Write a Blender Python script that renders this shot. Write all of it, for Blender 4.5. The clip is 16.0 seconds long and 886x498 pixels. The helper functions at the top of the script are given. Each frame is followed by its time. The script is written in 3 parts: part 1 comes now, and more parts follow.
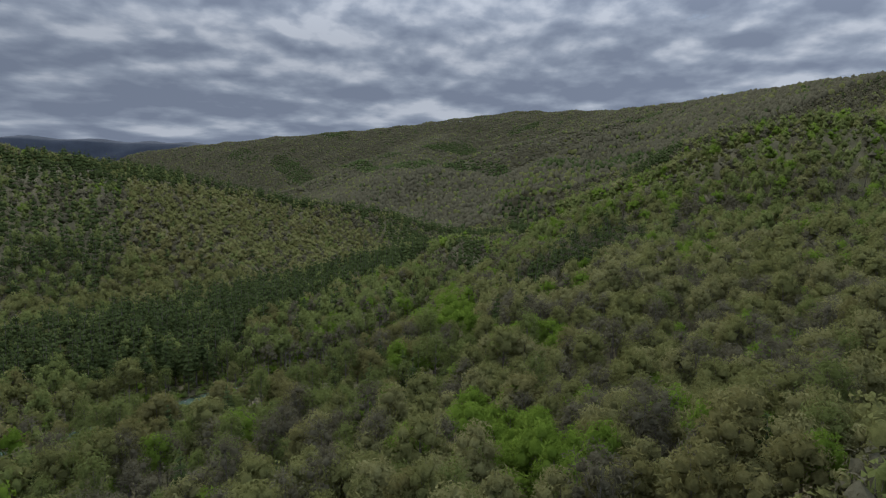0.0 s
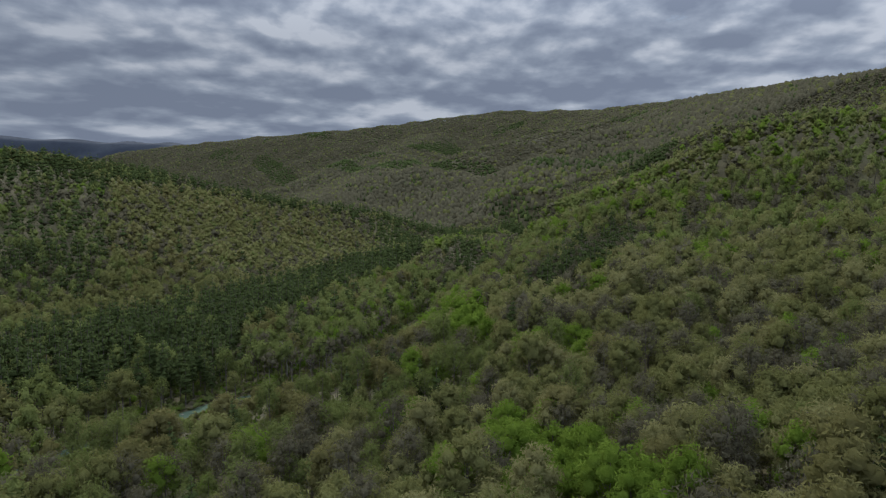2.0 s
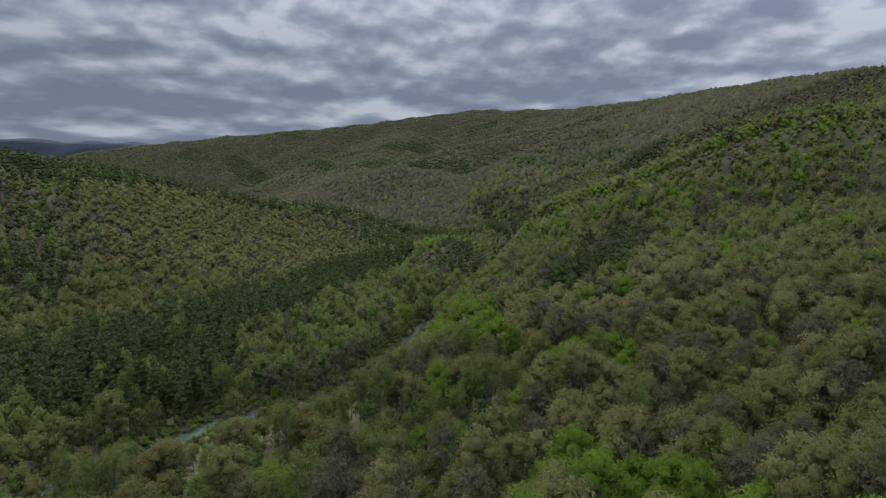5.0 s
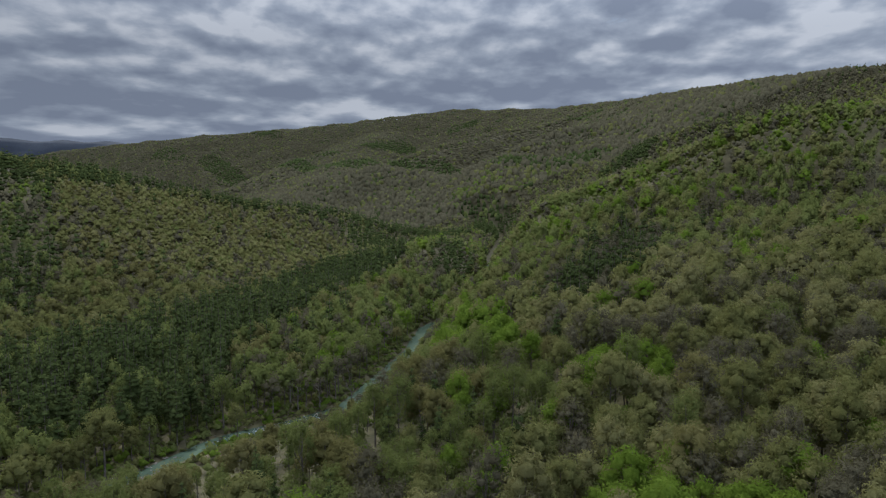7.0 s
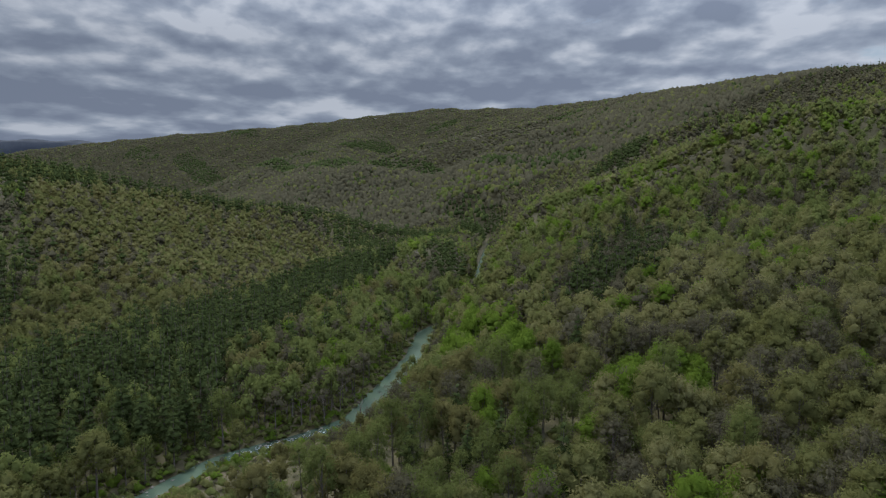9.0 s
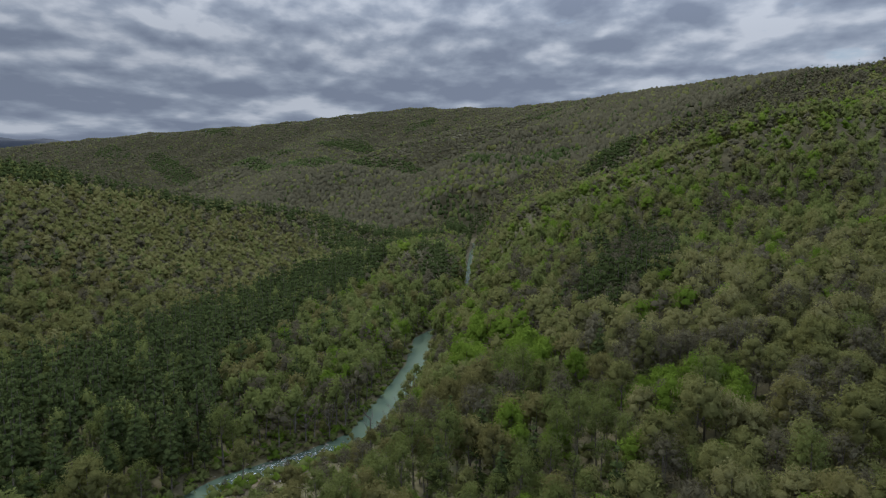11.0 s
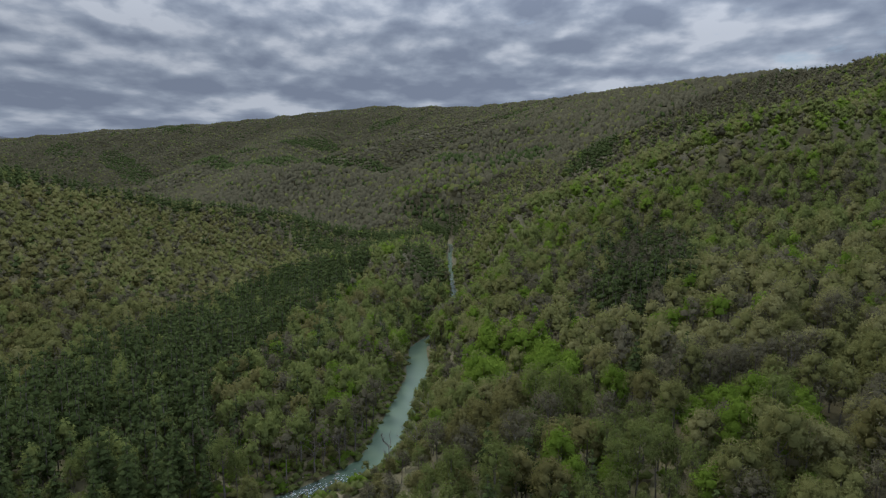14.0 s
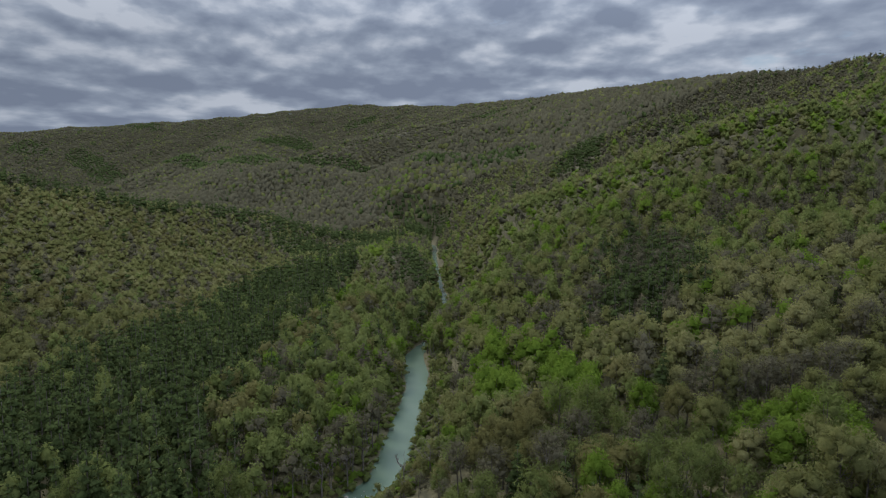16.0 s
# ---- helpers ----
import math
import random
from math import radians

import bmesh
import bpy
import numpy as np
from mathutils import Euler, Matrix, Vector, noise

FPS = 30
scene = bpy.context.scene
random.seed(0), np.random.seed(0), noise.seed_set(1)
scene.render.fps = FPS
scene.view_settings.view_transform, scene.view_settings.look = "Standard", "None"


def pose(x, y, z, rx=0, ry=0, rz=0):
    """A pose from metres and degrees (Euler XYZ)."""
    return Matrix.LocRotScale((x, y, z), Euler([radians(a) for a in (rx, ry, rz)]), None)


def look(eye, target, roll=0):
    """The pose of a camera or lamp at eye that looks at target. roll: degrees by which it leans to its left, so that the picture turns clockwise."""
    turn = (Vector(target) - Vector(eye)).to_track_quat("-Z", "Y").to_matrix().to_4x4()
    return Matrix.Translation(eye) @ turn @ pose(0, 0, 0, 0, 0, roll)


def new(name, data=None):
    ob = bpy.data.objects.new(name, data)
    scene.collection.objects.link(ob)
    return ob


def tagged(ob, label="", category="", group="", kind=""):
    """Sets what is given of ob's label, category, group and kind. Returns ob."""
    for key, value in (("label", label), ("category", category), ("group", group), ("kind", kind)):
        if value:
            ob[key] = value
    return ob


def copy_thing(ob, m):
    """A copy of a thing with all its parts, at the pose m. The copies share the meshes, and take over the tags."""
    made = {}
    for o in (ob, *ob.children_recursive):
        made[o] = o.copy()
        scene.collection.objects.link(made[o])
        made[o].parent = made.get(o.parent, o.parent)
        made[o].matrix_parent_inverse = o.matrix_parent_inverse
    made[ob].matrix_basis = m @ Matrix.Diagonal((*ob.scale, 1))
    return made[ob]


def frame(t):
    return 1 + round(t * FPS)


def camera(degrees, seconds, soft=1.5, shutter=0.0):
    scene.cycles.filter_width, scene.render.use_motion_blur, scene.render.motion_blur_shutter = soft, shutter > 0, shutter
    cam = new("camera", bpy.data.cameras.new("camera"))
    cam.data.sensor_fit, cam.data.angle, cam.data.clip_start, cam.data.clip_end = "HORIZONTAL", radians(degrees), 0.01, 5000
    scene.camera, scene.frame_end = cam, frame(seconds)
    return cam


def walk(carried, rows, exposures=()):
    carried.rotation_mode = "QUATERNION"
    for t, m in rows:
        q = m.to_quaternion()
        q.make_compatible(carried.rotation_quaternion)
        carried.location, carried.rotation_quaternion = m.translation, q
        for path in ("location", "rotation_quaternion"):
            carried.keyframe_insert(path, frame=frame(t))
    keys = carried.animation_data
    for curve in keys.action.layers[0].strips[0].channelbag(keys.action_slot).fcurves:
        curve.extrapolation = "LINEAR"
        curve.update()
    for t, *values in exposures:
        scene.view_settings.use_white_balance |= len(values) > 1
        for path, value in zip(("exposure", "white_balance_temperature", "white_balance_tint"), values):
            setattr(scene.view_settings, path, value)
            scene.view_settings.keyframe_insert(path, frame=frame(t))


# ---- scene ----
cam = camera(70.75, 16.0, soft=1.15)
PATH = [
    (0, 56.57, -50.73, 98.31, 83.688, -0.428, 7.397),
    (1, 49.41, -44.66, 97.71, 83.701, -0.338, 6.610),
    (2, 42.25, -38.50, 97.20, 83.707, -0.256, 5.780),
    (3, 35.09, -32.27, 96.79, 83.707, -0.182, 4.907),
    (4, 27.95, -25.97, 96.46, 83.702, -0.115, 3.995),
    (5, 20.86, -19.59, 96.23, 83.692, -0.057, 3.046),
    (6, 13.82, -13.13, 96.07, 83.677, -0.009, 2.062),
    (7, 6.86, -6.60, 96.00, 83.659, 0.031, 1.046),
    (8, -0.00, 0.00, 96.00, 83.637, 0.060, 0.000),
    (9, -6.75, 6.68, 96.07, 83.612, 0.080, -1.073),
    (10, -13.37, 13.42, 96.21, 83.584, 0.089, -2.171),
    (11, -19.84, 20.24, 96.42, 83.555, 0.086, -3.292),
    (12, -26.15, 27.13, 96.68, 83.524, 0.073, -4.433),
    (13, -32.27, 34.10, 97.00, 83.492, 0.048, -5.592),
    (14, -38.19, 41.13, 97.38, 83.459, 0.011, -6.766),
    (15, -43.90, 48.23, 97.80, 83.426, -0.039, -7.953),
    (16, -49.36, 55.40, 98.27, 83.394, -0.102, -9.151),
]
walk(cam, [(r[0], pose(*r[1:])) for r in PATH], exposures=((0, 0.0),))

# ---- world and light ----
SUN_ELEVATION, SUN_TURN, SKY_LIFT = radians(52), radians(-25), 8.2
world = bpy.data.worlds.new("cloudy_sky")
scene.world = world
world.use_nodes = True


class Nodes:
    """A small builder for node trees."""

    def __init__(self, tree):
        self.tree = tree
        tree.nodes.clear()

    def add(self, kind, **values):
        node = self.tree.nodes.new(kind)
        for key, value in values.items():
            setattr(node, key, value)
        return node

    def wire(self, a, b):
        self.tree.links.new(a, b)

    def put(self, socket, value):
        if isinstance(value, bpy.types.NodeSocket):
            self.wire(value, socket)
        else:
            socket.default_value = value

    def math(self, operation, a, b=0.0, clamp=False):
        node = self.add("ShaderNodeMath", operation=operation, use_clamp=clamp)
        self.put(node.inputs[0], a)
        self.put(node.inputs[1], b)
        return node.outputs[0]

    def mix(self, factor, a, b, blend="MIX"):
        node = self.add("ShaderNodeMix", data_type="RGBA", blend_type=blend)
        self.put(node.inputs[0], factor)
        self.put(node.inputs[6], a)
        self.put(node.inputs[7], b)
        return node.outputs[2]

    def noise(self, vector, scale, detail=3.0, rough=0.5, distortion=0.0):
        node = self.add("ShaderNodeTexNoise")
        if vector is not None:
            self.wire(vector, node.inputs["Vector"])
        node.inputs["Scale"].default_value = scale
        node.inputs["Detail"].default_value = detail
        node.inputs["Roughness"].default_value = rough
        node.inputs["Distortion"].default_value = distortion
        return node.outputs[0]

    def ramp(self, factor, stops):
        node = self.add("ShaderNodeValToRGB")
        self.wire(factor, node.inputs[0])
        elements = node.color_ramp.elements
        while len(elements) < len(stops):
            elements.new(0.5)
        for element, (place, colour) in zip(elements, stops):
            element.position, element.color = place, (*colour, 1)
        return node.outputs[0]


def cloudy(nodes):
    place = nodes.add("ShaderNodeTexCoord").outputs["Generated"]
    split = nodes.add("ShaderNodeSeparateXYZ")
    nodes.wire(place, split.inputs[0])
    east, north, rise = split.outputs
    rise = nodes.math("MAXIMUM", rise, 0.0)

    def sheet(lift, seed):
        """Directions laid onto banks of cloud that crowd together towards the horizon."""
        up = nodes.math("ADD", rise, lift)
        flat = nodes.add("ShaderNodeCombineXYZ")
        nodes.wire(nodes.math("MULTIPLY", east, 3.6), flat.inputs[0])
        nodes.wire(nodes.math("MULTIPLY", nodes.math("LOGARITHM", nodes.math("ADD", up, 0.08), math.e), -2.1), flat.inputs[1])
        nodes.wire(nodes.math("ADD", nodes.math("MULTIPLY", north, 0.8), seed), flat.inputs[2])
        return flat.outputs[0]

    sky = nodes.add("ShaderNodeTexSky", sky_type="NISHITA", sun_disc=False, sun_elevation=SUN_ELEVATION, sun_rotation=SUN_TURN)
    blue = nodes.mix(1.0, sky.outputs[0], (0.065, 0.065, 0.065, 1), "MULTIPLY")
    def puffs(lift):
        """Heaped cloud: broad banks broken into rounded puffs."""
        bank = nodes.noise(sheet(lift, 5.3), 1.4, 3.0, 0.5, 0.1)
        heap = nodes.noise(sheet(lift, 2.7), 3.2, 6.0, 0.48, 0.1)
        return nodes.math("ADD", nodes.math("MULTIPLY", bank, 0.5), nodes.math("MULTIPLY", heap, 0.5))

    here, above = puffs(0.0), puffs(0.018)
    # Tops catch the light, flat undersides are dark.
    crest = nodes.math("MULTIPLY", nodes.math("SUBTRACT", above, here), 1.3)
    tone = nodes.math("SUBTRACT", nodes.math("ADD", here, 0.0), crest)
    shade = nodes.ramp(tone, [(0.36, (0.142, 0.172, 0.236)), (0.46, (0.176, 0.210, 0.277)), (0.55, (0.220, 0.258, 0.328)), (0.70, (0.36, 0.395, 0.46))])
    holes = nodes.math("ADD", nodes.noise(sheet(0.0, 8.1), 1.7, 7.0, 0.58, 0.1), nodes.math("MULTIPLY", east, -0.22))
    cover = nodes.ramp(holes, [(0.24, (0.2, 0.2, 0.2)), (0.33, (1, 1, 1))])
    both = nodes.mix(cover, blue, shade)
    # Cloud overhead is thinner and lets more light through than cloud seen edge-on.
    lift = nodes.math("ADD", nodes.math("MULTIPLY", nodes.math("POWER", rise, 2.0), SKY_LIFT), nodes.math("ADD", nodes.math("MULTIPLY", east, 0.22), nodes.math("ADD", nodes.math("MULTIPLY", nodes.math("SUBTRACT", 1.0, nodes.math("MULTIPLY", rise, 5.0), True), 0.46), 0.96)))
    tint = nodes.add("ShaderNodeCombineXYZ")
    for n in range(3):
        nodes.wire(lift, tint.inputs[n])
    bright = nodes.mix(1.0, both, tint.outputs[0], "MULTIPLY")
    back = nodes.add("ShaderNodeBackground")
    nodes.wire(bright, back.inputs[0])
    back.inputs[1].default_value = 1.0
    nodes.wire(back.outputs[0], nodes.add("ShaderNodeOutputWorld").inputs[0])


cloudy(Nodes(world.node_tree))

sun = new("sun", bpy.data.lights.new("sun", "SUN"))
sun.data.energy, sun.data.angle, sun.data.color = 2.1, radians(14), (0.97, 0.97, 0.91)
way = Vector((math.sin(SUN_TURN) * math.cos(SUN_ELEVATION), math.cos(SUN_TURN) * math.cos(SUN_ELEVATION), math.sin(SUN_ELEVATION)))
sun.matrix_world = look(way * 500, (0, 0, 0))


# ---- materials ----
def material(name):
    mat = bpy.data.materials.new(name)
    mat.use_nodes = True
    return mat, Nodes(mat.node_tree)


def leaf_material(name, dark, mid, light, glow=0.35):
    """Foliage: the tone varies from tree to tree, from clump to clump and slowly over the hills."""
    mat, n = material(name)
    place = n.add("ShaderNodeNewGeometry").outputs["Position"]
    tone = n.add("ShaderNodeAttribute", attribute_name="tone").outputs["Fac"]
    own = n.add("ShaderNodeObjectInfo").outputs["Random"]
    broad = n.noise(place, 0.018, 2.0)
    fine = n.noise(place, 1.1, 4.0, 0.7)
    sum_ = n.math("ADD", n.math("MULTIPLY", tone, 0.62), n.math("MULTIPLY", own, 0.2))
    sum_ = n.math("ADD", sum_, n.math("MULTIPLY", n.math("SUBTRACT", broad, 0.5), 0.7))
    sum_ = n.math("ADD", sum_, n.math("MULTIPLY", n.math("SUBTRACT", fine, 0.45), 0.8))
    grain = n.noise(place, 3.2, 3.0, 0.7)
    sum_ = n.math("ADD", sum_, n.math("MULTIPLY", n.math("SUBTRACT", grain, 0.5), 0.8), True)
    colour = n.ramp(sum_, [(0.0, dark), (0.4, mid), (1.0, light)])
    flat, through_ = n.add("ShaderNodeBsdfDiffuse"), n.add("ShaderNodeBsdfTranslucent")
    lumps = n.add("ShaderNodeBump")
    lumps.inputs["Strength"].default_value = 0.7
    lumps.inputs["Distance"].default_value = 0.6
    n.wire(n.noise(place, 1.2, 5.0, 0.75), lumps.inputs["Height"])
    n.wire(lumps.outputs[0], flat.inputs["Normal"])
    n.wire(colour, flat.inputs[0])
    n.wire(colour, through_.inputs[0])
    both = n.add("ShaderNodeMixShader")
    both.inputs[0].default_value = glow
    n.wire(flat.outputs[0], both.inputs[1])
    n.wire(through_.outputs[0], both.inputs[2])
    n.wire(both.outputs[0], n.add("ShaderNodeOutputMaterial").inputs[0])
    return mat


def rough_material(name, stops, scale, fine, bump=0.4, roughness=0.9):
    """A matt surface whose colour wanders through the stops at two sizes."""
    mat, n = material(name)
    place = n.add("ShaderNodeNewGeometry").outputs["Position"]
    wide, small = n.noise(place, scale, 4.0, 0.6), n.noise(place, fine, 3.0, 0.6)
    colour = n.ramp(n.math("ADD", n.math("MULTIPLY", wide, 0.6), n.math("MULTIPLY", small, 0.4)), stops)
    shader = n.add("ShaderNodeBsdfPrincipled")
    n.wire(colour, shader.inputs["Base Color"])
    shader.inputs["Roughness"].default_value = roughness
    lumps = n.add("ShaderNodeBump")
    lumps.inputs["Strength"].default_value = bump
    n.wire(small, lumps.inputs["Height"])
    n.wire(lumps.outputs[0], shader.inputs["Normal"])
    n.wire(shader.outputs[0], n.add("ShaderNodeOutputMaterial").inputs[0])
    return mat


def water_material():
    mat, n = material("river_water")
    place = n.add("ShaderNodeNewGeometry").outputs["Position"]
    foam_mark = n.add("ShaderNodeAttribute", attribute_name="foam").outputs["Fac"]
    ripple = n.noise(place, 0.9, 4.0, 0.6)
    streak = n.noise(place, 1.1, 6.0, 0.8)
    white = n.math("MULTIPLY", n.math("SUBTRACT", n.math("ADD", streak, n.math("MULTIPLY", foam_mark, 0.12)), 0.67), 10.0, True)
    white = n.math("MULTIPLY", white, foam_mark, True)
    depth = n.ramp(n.noise(place, 0.06, 3.0), [(0.3, (0.083, 0.120, 0.078)), (0.7, (0.105, 0.142, 0.094))])
    bed = n.mix(n.math("MULTIPLY", foam_mark, 1.3, True), depth, (0.05, 0.058, 0.05, 1))
    colour = n.mix(white, bed, (0.6, 0.63, 0.63, 1))
    shader = n.add("ShaderNodeBsdfPrincipled")
    n.wire(colour, shader.inputs["Base Color"])
    n.wire(n.math("ADD", n.math("MULTIPLY", white, 0.6), 0.25), shader.inputs["Roughness"])
    shader.inputs["IOR"].default_value = 1.33
    lumps = n.add("ShaderNodeBump")
    n.put(lumps.inputs["Strength"], n.math("ADD", n.math("MULTIPLY", foam_mark, 0.7), 0.05))
    lumps.inputs["Distance"].default_value = 0.25
    n.wire(ripple, lumps.inputs["Height"])
    n.wire(lumps.outputs[0], shader.inputs["Normal"])
    n.wire(shader.outputs[0], n.add("ShaderNodeOutputMaterial").inputs[0])
    return mat


LEAF = {
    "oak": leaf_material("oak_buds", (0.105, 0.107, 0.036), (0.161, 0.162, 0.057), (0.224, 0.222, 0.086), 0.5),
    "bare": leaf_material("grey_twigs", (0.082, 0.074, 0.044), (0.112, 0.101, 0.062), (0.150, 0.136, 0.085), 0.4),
    "maple": leaf_material("bright_leaves", (0.088, 0.138, 0.018), (0.136, 0.2, 0.029), (0.186, 0.25, 0.044), 0.56),
    "green": leaf_material("soft_green_leaves", (0.096, 0.114, 0.034), (0.142, 0.164, 0.050), (0.192, 0.213, 0.073), 0.5),
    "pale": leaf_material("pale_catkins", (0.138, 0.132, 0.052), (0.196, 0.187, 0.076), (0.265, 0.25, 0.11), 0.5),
    "rust": leaf_material("yellow_tan_buds", (0.112, 0.104, 0.037), (0.160, 0.148, 0.055), (0.22, 0.2, 0.083), 0.56),
    "pine": leaf_material("pine_needles", (0.035, 0.048, 0.016), (0.060, 0.079, 0.027), (0.097, 0.119, 0.042), 0.26),
}
BARK = rough_material("grey_brown_bark", [(0.3, (0.06, 0.048, 0.038)), (0.5, (0.13, 0.108, 0.088)), (0.75, (0.26, 0.23, 0.195))], 0.4, 3.0)
LITTER = rough_material("leaf_litter", [(0.3, (0.058, 0.048, 0.020)), (0.5, (0.096, 0.080, 0.034)), (0.6, (0.115, 0.10, 0.042)), (0.7, (0.078, 0.09, 0.03))], 0.05, 0.9, 0.6)
# Far woods with the blue of aerial haze painted into the base colour.
HAZE_BLUE_WOODS = rough_material("distant_woods", [(0.3, (0.017, 0.023, 0.036)), (0.6, (0.028, 0.036, 0.05)), (0.8, (0.038, 0.046, 0.058))], 0.02, 0.09, 0.2)
STONE = rough_material("river_stone", [(0.3, (0.13, 0.11, 0.085)), (0.55, (0.26, 0.225, 0.18)), (0.8, (0.42, 0.39, 0.34))], 0.3, 2.5)
GRAVEL = rough_material("gravel_and_dry_grass", [(0.3, (0.07, 0.052, 0.026)), (0.5, (0.125, 0.095, 0.05)), (0.7, (0.165, 0.138, 0.08))], 0.25, 1.8)
PALE_BARK = rough_material("pale_sycamore_bark", [(0.3, (0.12, 0.11, 0.09)), (0.55, (0.24, 0.225, 0.20)), (0.8, (0.40, 0.38, 0.35))], 0.5, 3.0)
FOAM = rough_material("white_foam", [(0.3, (0.42, 0.45, 0.46)), (0.7, (0.66, 0.69, 0.70))], 0.8, 4.0, 0.5, 0.6)
WATER = water_material()

# ---- the lie of the land ----
RIVER = [(-190, 60), (-130, 130), (-96, 181), (-79, 214), (-53, 232), (-37, 248), (-27, 290), (-16, 335), (-11, 394), (8, 432), (20, 458), (30, 540), (46, 683), (62, 815), (78, 915), (80, 960), (40, 1030)]
for _ in range(2):
    # Rounded bends.
    RIVER = [RIVER[0]] + [(a[0] + (b[0] - a[0]) * k, a[1] + (b[1] - a[1]) * k) for a, b in zip(RIVER[:-1], RIVER[1:]) for k in (0.12, 0.88)] + [RIVER[-1]]
# Crest lines (x, y, height), with the fall of the sides and the rounding of the top.
RIDGES = {
    "bench": ([(95, -150, 45), (110, 60, 32), (112, 130, 10), (105, 200, 33), (125, 260, 47), (115, 340, 39)], 0.35, 30),
    "slope": ([(260, -100, 97), (250, 200, 53), (240, 350, 69), (275, 440, 136)], 0.26, 40),
    "first_spur": ([(60, 405, 29), (110, 425, 60), (175, 450, 82), (225, 465, 114), (290, 480, 129), (420, 520, 172), (620, 650, 230)], 0.54, 30),
    "shoulder": ([(62, 600, 22), (110, 590, 60), (140, 578, 75), (175, 570, 91), (225, 562, 116), (290, 556, 138), (350, 585, 152), (420, 600, 168), (620, 690, 228)], 0.54, 30),
    "second_spur": ([(40, 1290, 80), (104, 1265, 130), (172, 1140, 121), (218, 1040, 107), (247, 920, 104), (300, 720, 150), (450, 720, 184), (620, 800, 240)], 0.5, 25),
    "third_spur": ([(117, 1330, 130), (183, 1380, 166), (263, 1420, 196), (367, 1400, 213), (483, 1300, 222), (620, 1300, 262)], 0.56, 30),
    "mountain": ([(700, -200, 231), (720, 300, 242), (700, 800, 243), (620, 1300, 274), (700, 2300, 374), (500, 3200, 432), (0, 3800, 493), (-700, 3800, 410), (-1500, 3700, 334), (-2150, 3500, 250)], 0.52, 120),
    "round_hill": ([(-260, 1517, 100), (-163, 1478, 112), (-76, 1433, 102), (20, 1283, 70), (70, 1180, 55)], 0.5, 40),
    "far_spur": ([(-177, 1929, 140), (-67, 2034, 184), (103, 2130, 234), (291, 2210, 265), (500, 2350, 320)], 0.56, 40),
    "dry_spur": ([(-620, 2150, 100), (-560, 2500, 175), (-420, 2900, 250), (-300, 3300, 330)], 0.5, 60),
    "west_spur": ([(-300, 1350, 46), (-380, 2000, 110), (-420, 2700, 200), (-400, 3400, 330)], 0.4, 70),
    "west_hill": ([(-40, 850, 4), (-150, 850, 40), (-260, 800, 57), (-360, 740, 81), (-410, 640, 100), (-450, 540, 114), (-560, 440, 153), (-800, 300, 150)], 0.40, 50),
}


def along(x, y, line):
    """Distance to a line of points, and the height blended along it."""
    nearest, weight, total = np.full(np.shape(x), 1e18), 0.0, 0.0
    for a, b in zip(line[:-1], line[1:]):
        dx, dy = b[0] - a[0], b[1] - a[1]
        s = np.clip(((x - a[0]) * dx + (y - a[1]) * dy) / (dx * dx + dy * dy), 0, 1)
        d = (x - a[0] - s * dx) ** 2 + (y - a[1] - s * dy) ** 2
        w = 1 / (d + 100.0) ** 2
        za, zb = (a[2], b[2]) if len(a) > 2 else (0, 0)
        weight, total, nearest = weight + w, total + w * (za + s * (zb - za)), np.minimum(nearest, d)
    return np.sqrt(nearest), total / weight


def half_width(y):
    """The river is wide in the long pool and narrow in the rapids."""
    return 5.2 - 1.5 * np.clip((np.asarray(y) - 415) / 30, 0, 1) + 1.2 * np.clip((np.asarray(y) - 238) / 15, 0, 1) * np.clip((398 - np.asarray(y)) / 12, 0, 1) - 1.6 * np.exp(-(((np.asarray(y) - 420) / 18) ** 2))


def height(x, y):
    """The ground's height; the river lies at 0."""
    x, y = np.asarray(x, float), np.asarray(y, float)
    heap = np.exp(np.full(x.shape, 2.0) / 9)
    for line, fall, top in RIDGES.values():
        d, z = along(x, y, line)
        heap = heap + np.exp(np.clip(z - fall * (np.hypot(d, top) - top), -200, 900) / 9)
    z = 9 * np.log(heap)
    lumps = np.sin(x / 61 + 1.3 * np.sin(y / 83)) * np.sin(y / 71 + np.sin(x / 47)) + 0.5 * np.sin(x / 23 + y / 31) * np.sin(y / 19)
    far = np.clip((np.hypot(x, y) - 900) / 1500, 0, 1)
    z = z + lumps * (1.2 + 5 * far)
    away = along(x, y, RIVER)[0]
    return z * np.clip((away - half_width(y)) / 45, 0, 1) ** 0.8 + np.where(away < half_width(y), (away - half_width(y)) * 0.2, np.minimum((away - half_width(y)) * 0.2, 0.5))


# ---- meshes ----
def tri_mesh(name, verts, tris, mat, tone=None, mark="tone", smooth=False, normals=None):
    """A mesh from arrays of corners and triangles; normals, where given, round off the shading of leafy clumps."""
    data = bpy.data.meshes.new(name)
    verts, tris = np.asarray(verts, np.float32), np.asarray(tris, np.int32)
    data.vertices.add(len(verts))
    data.vertices.foreach_set("co", verts.ravel())
    data.loops.add(tris.size)
    data.loops.foreach_set("vertex_index", tris.ravel())
    data.polygons.add(len(tris))
    data.polygons.foreach_set("loop_start", np.arange(0, tris.size, 3, dtype=np.int32))
    if smooth:
        data.polygons.foreach_set("use_smooth", np.ones(len(tris), bool))
    data.update(calc_edges=True)
    if tone is not None:
        data.attributes.new(mark, "FLOAT", "POINT").data.foreach_set("value", np.asarray(tone, np.float32))
    if normals is not None:
        data.attributes.new("custom_normal", "FLOAT_VECTOR", "POINT").data.foreach_set("vector", np.asarray(normals, np.float32).ravel())
    data.materials.append(mat)
    return data


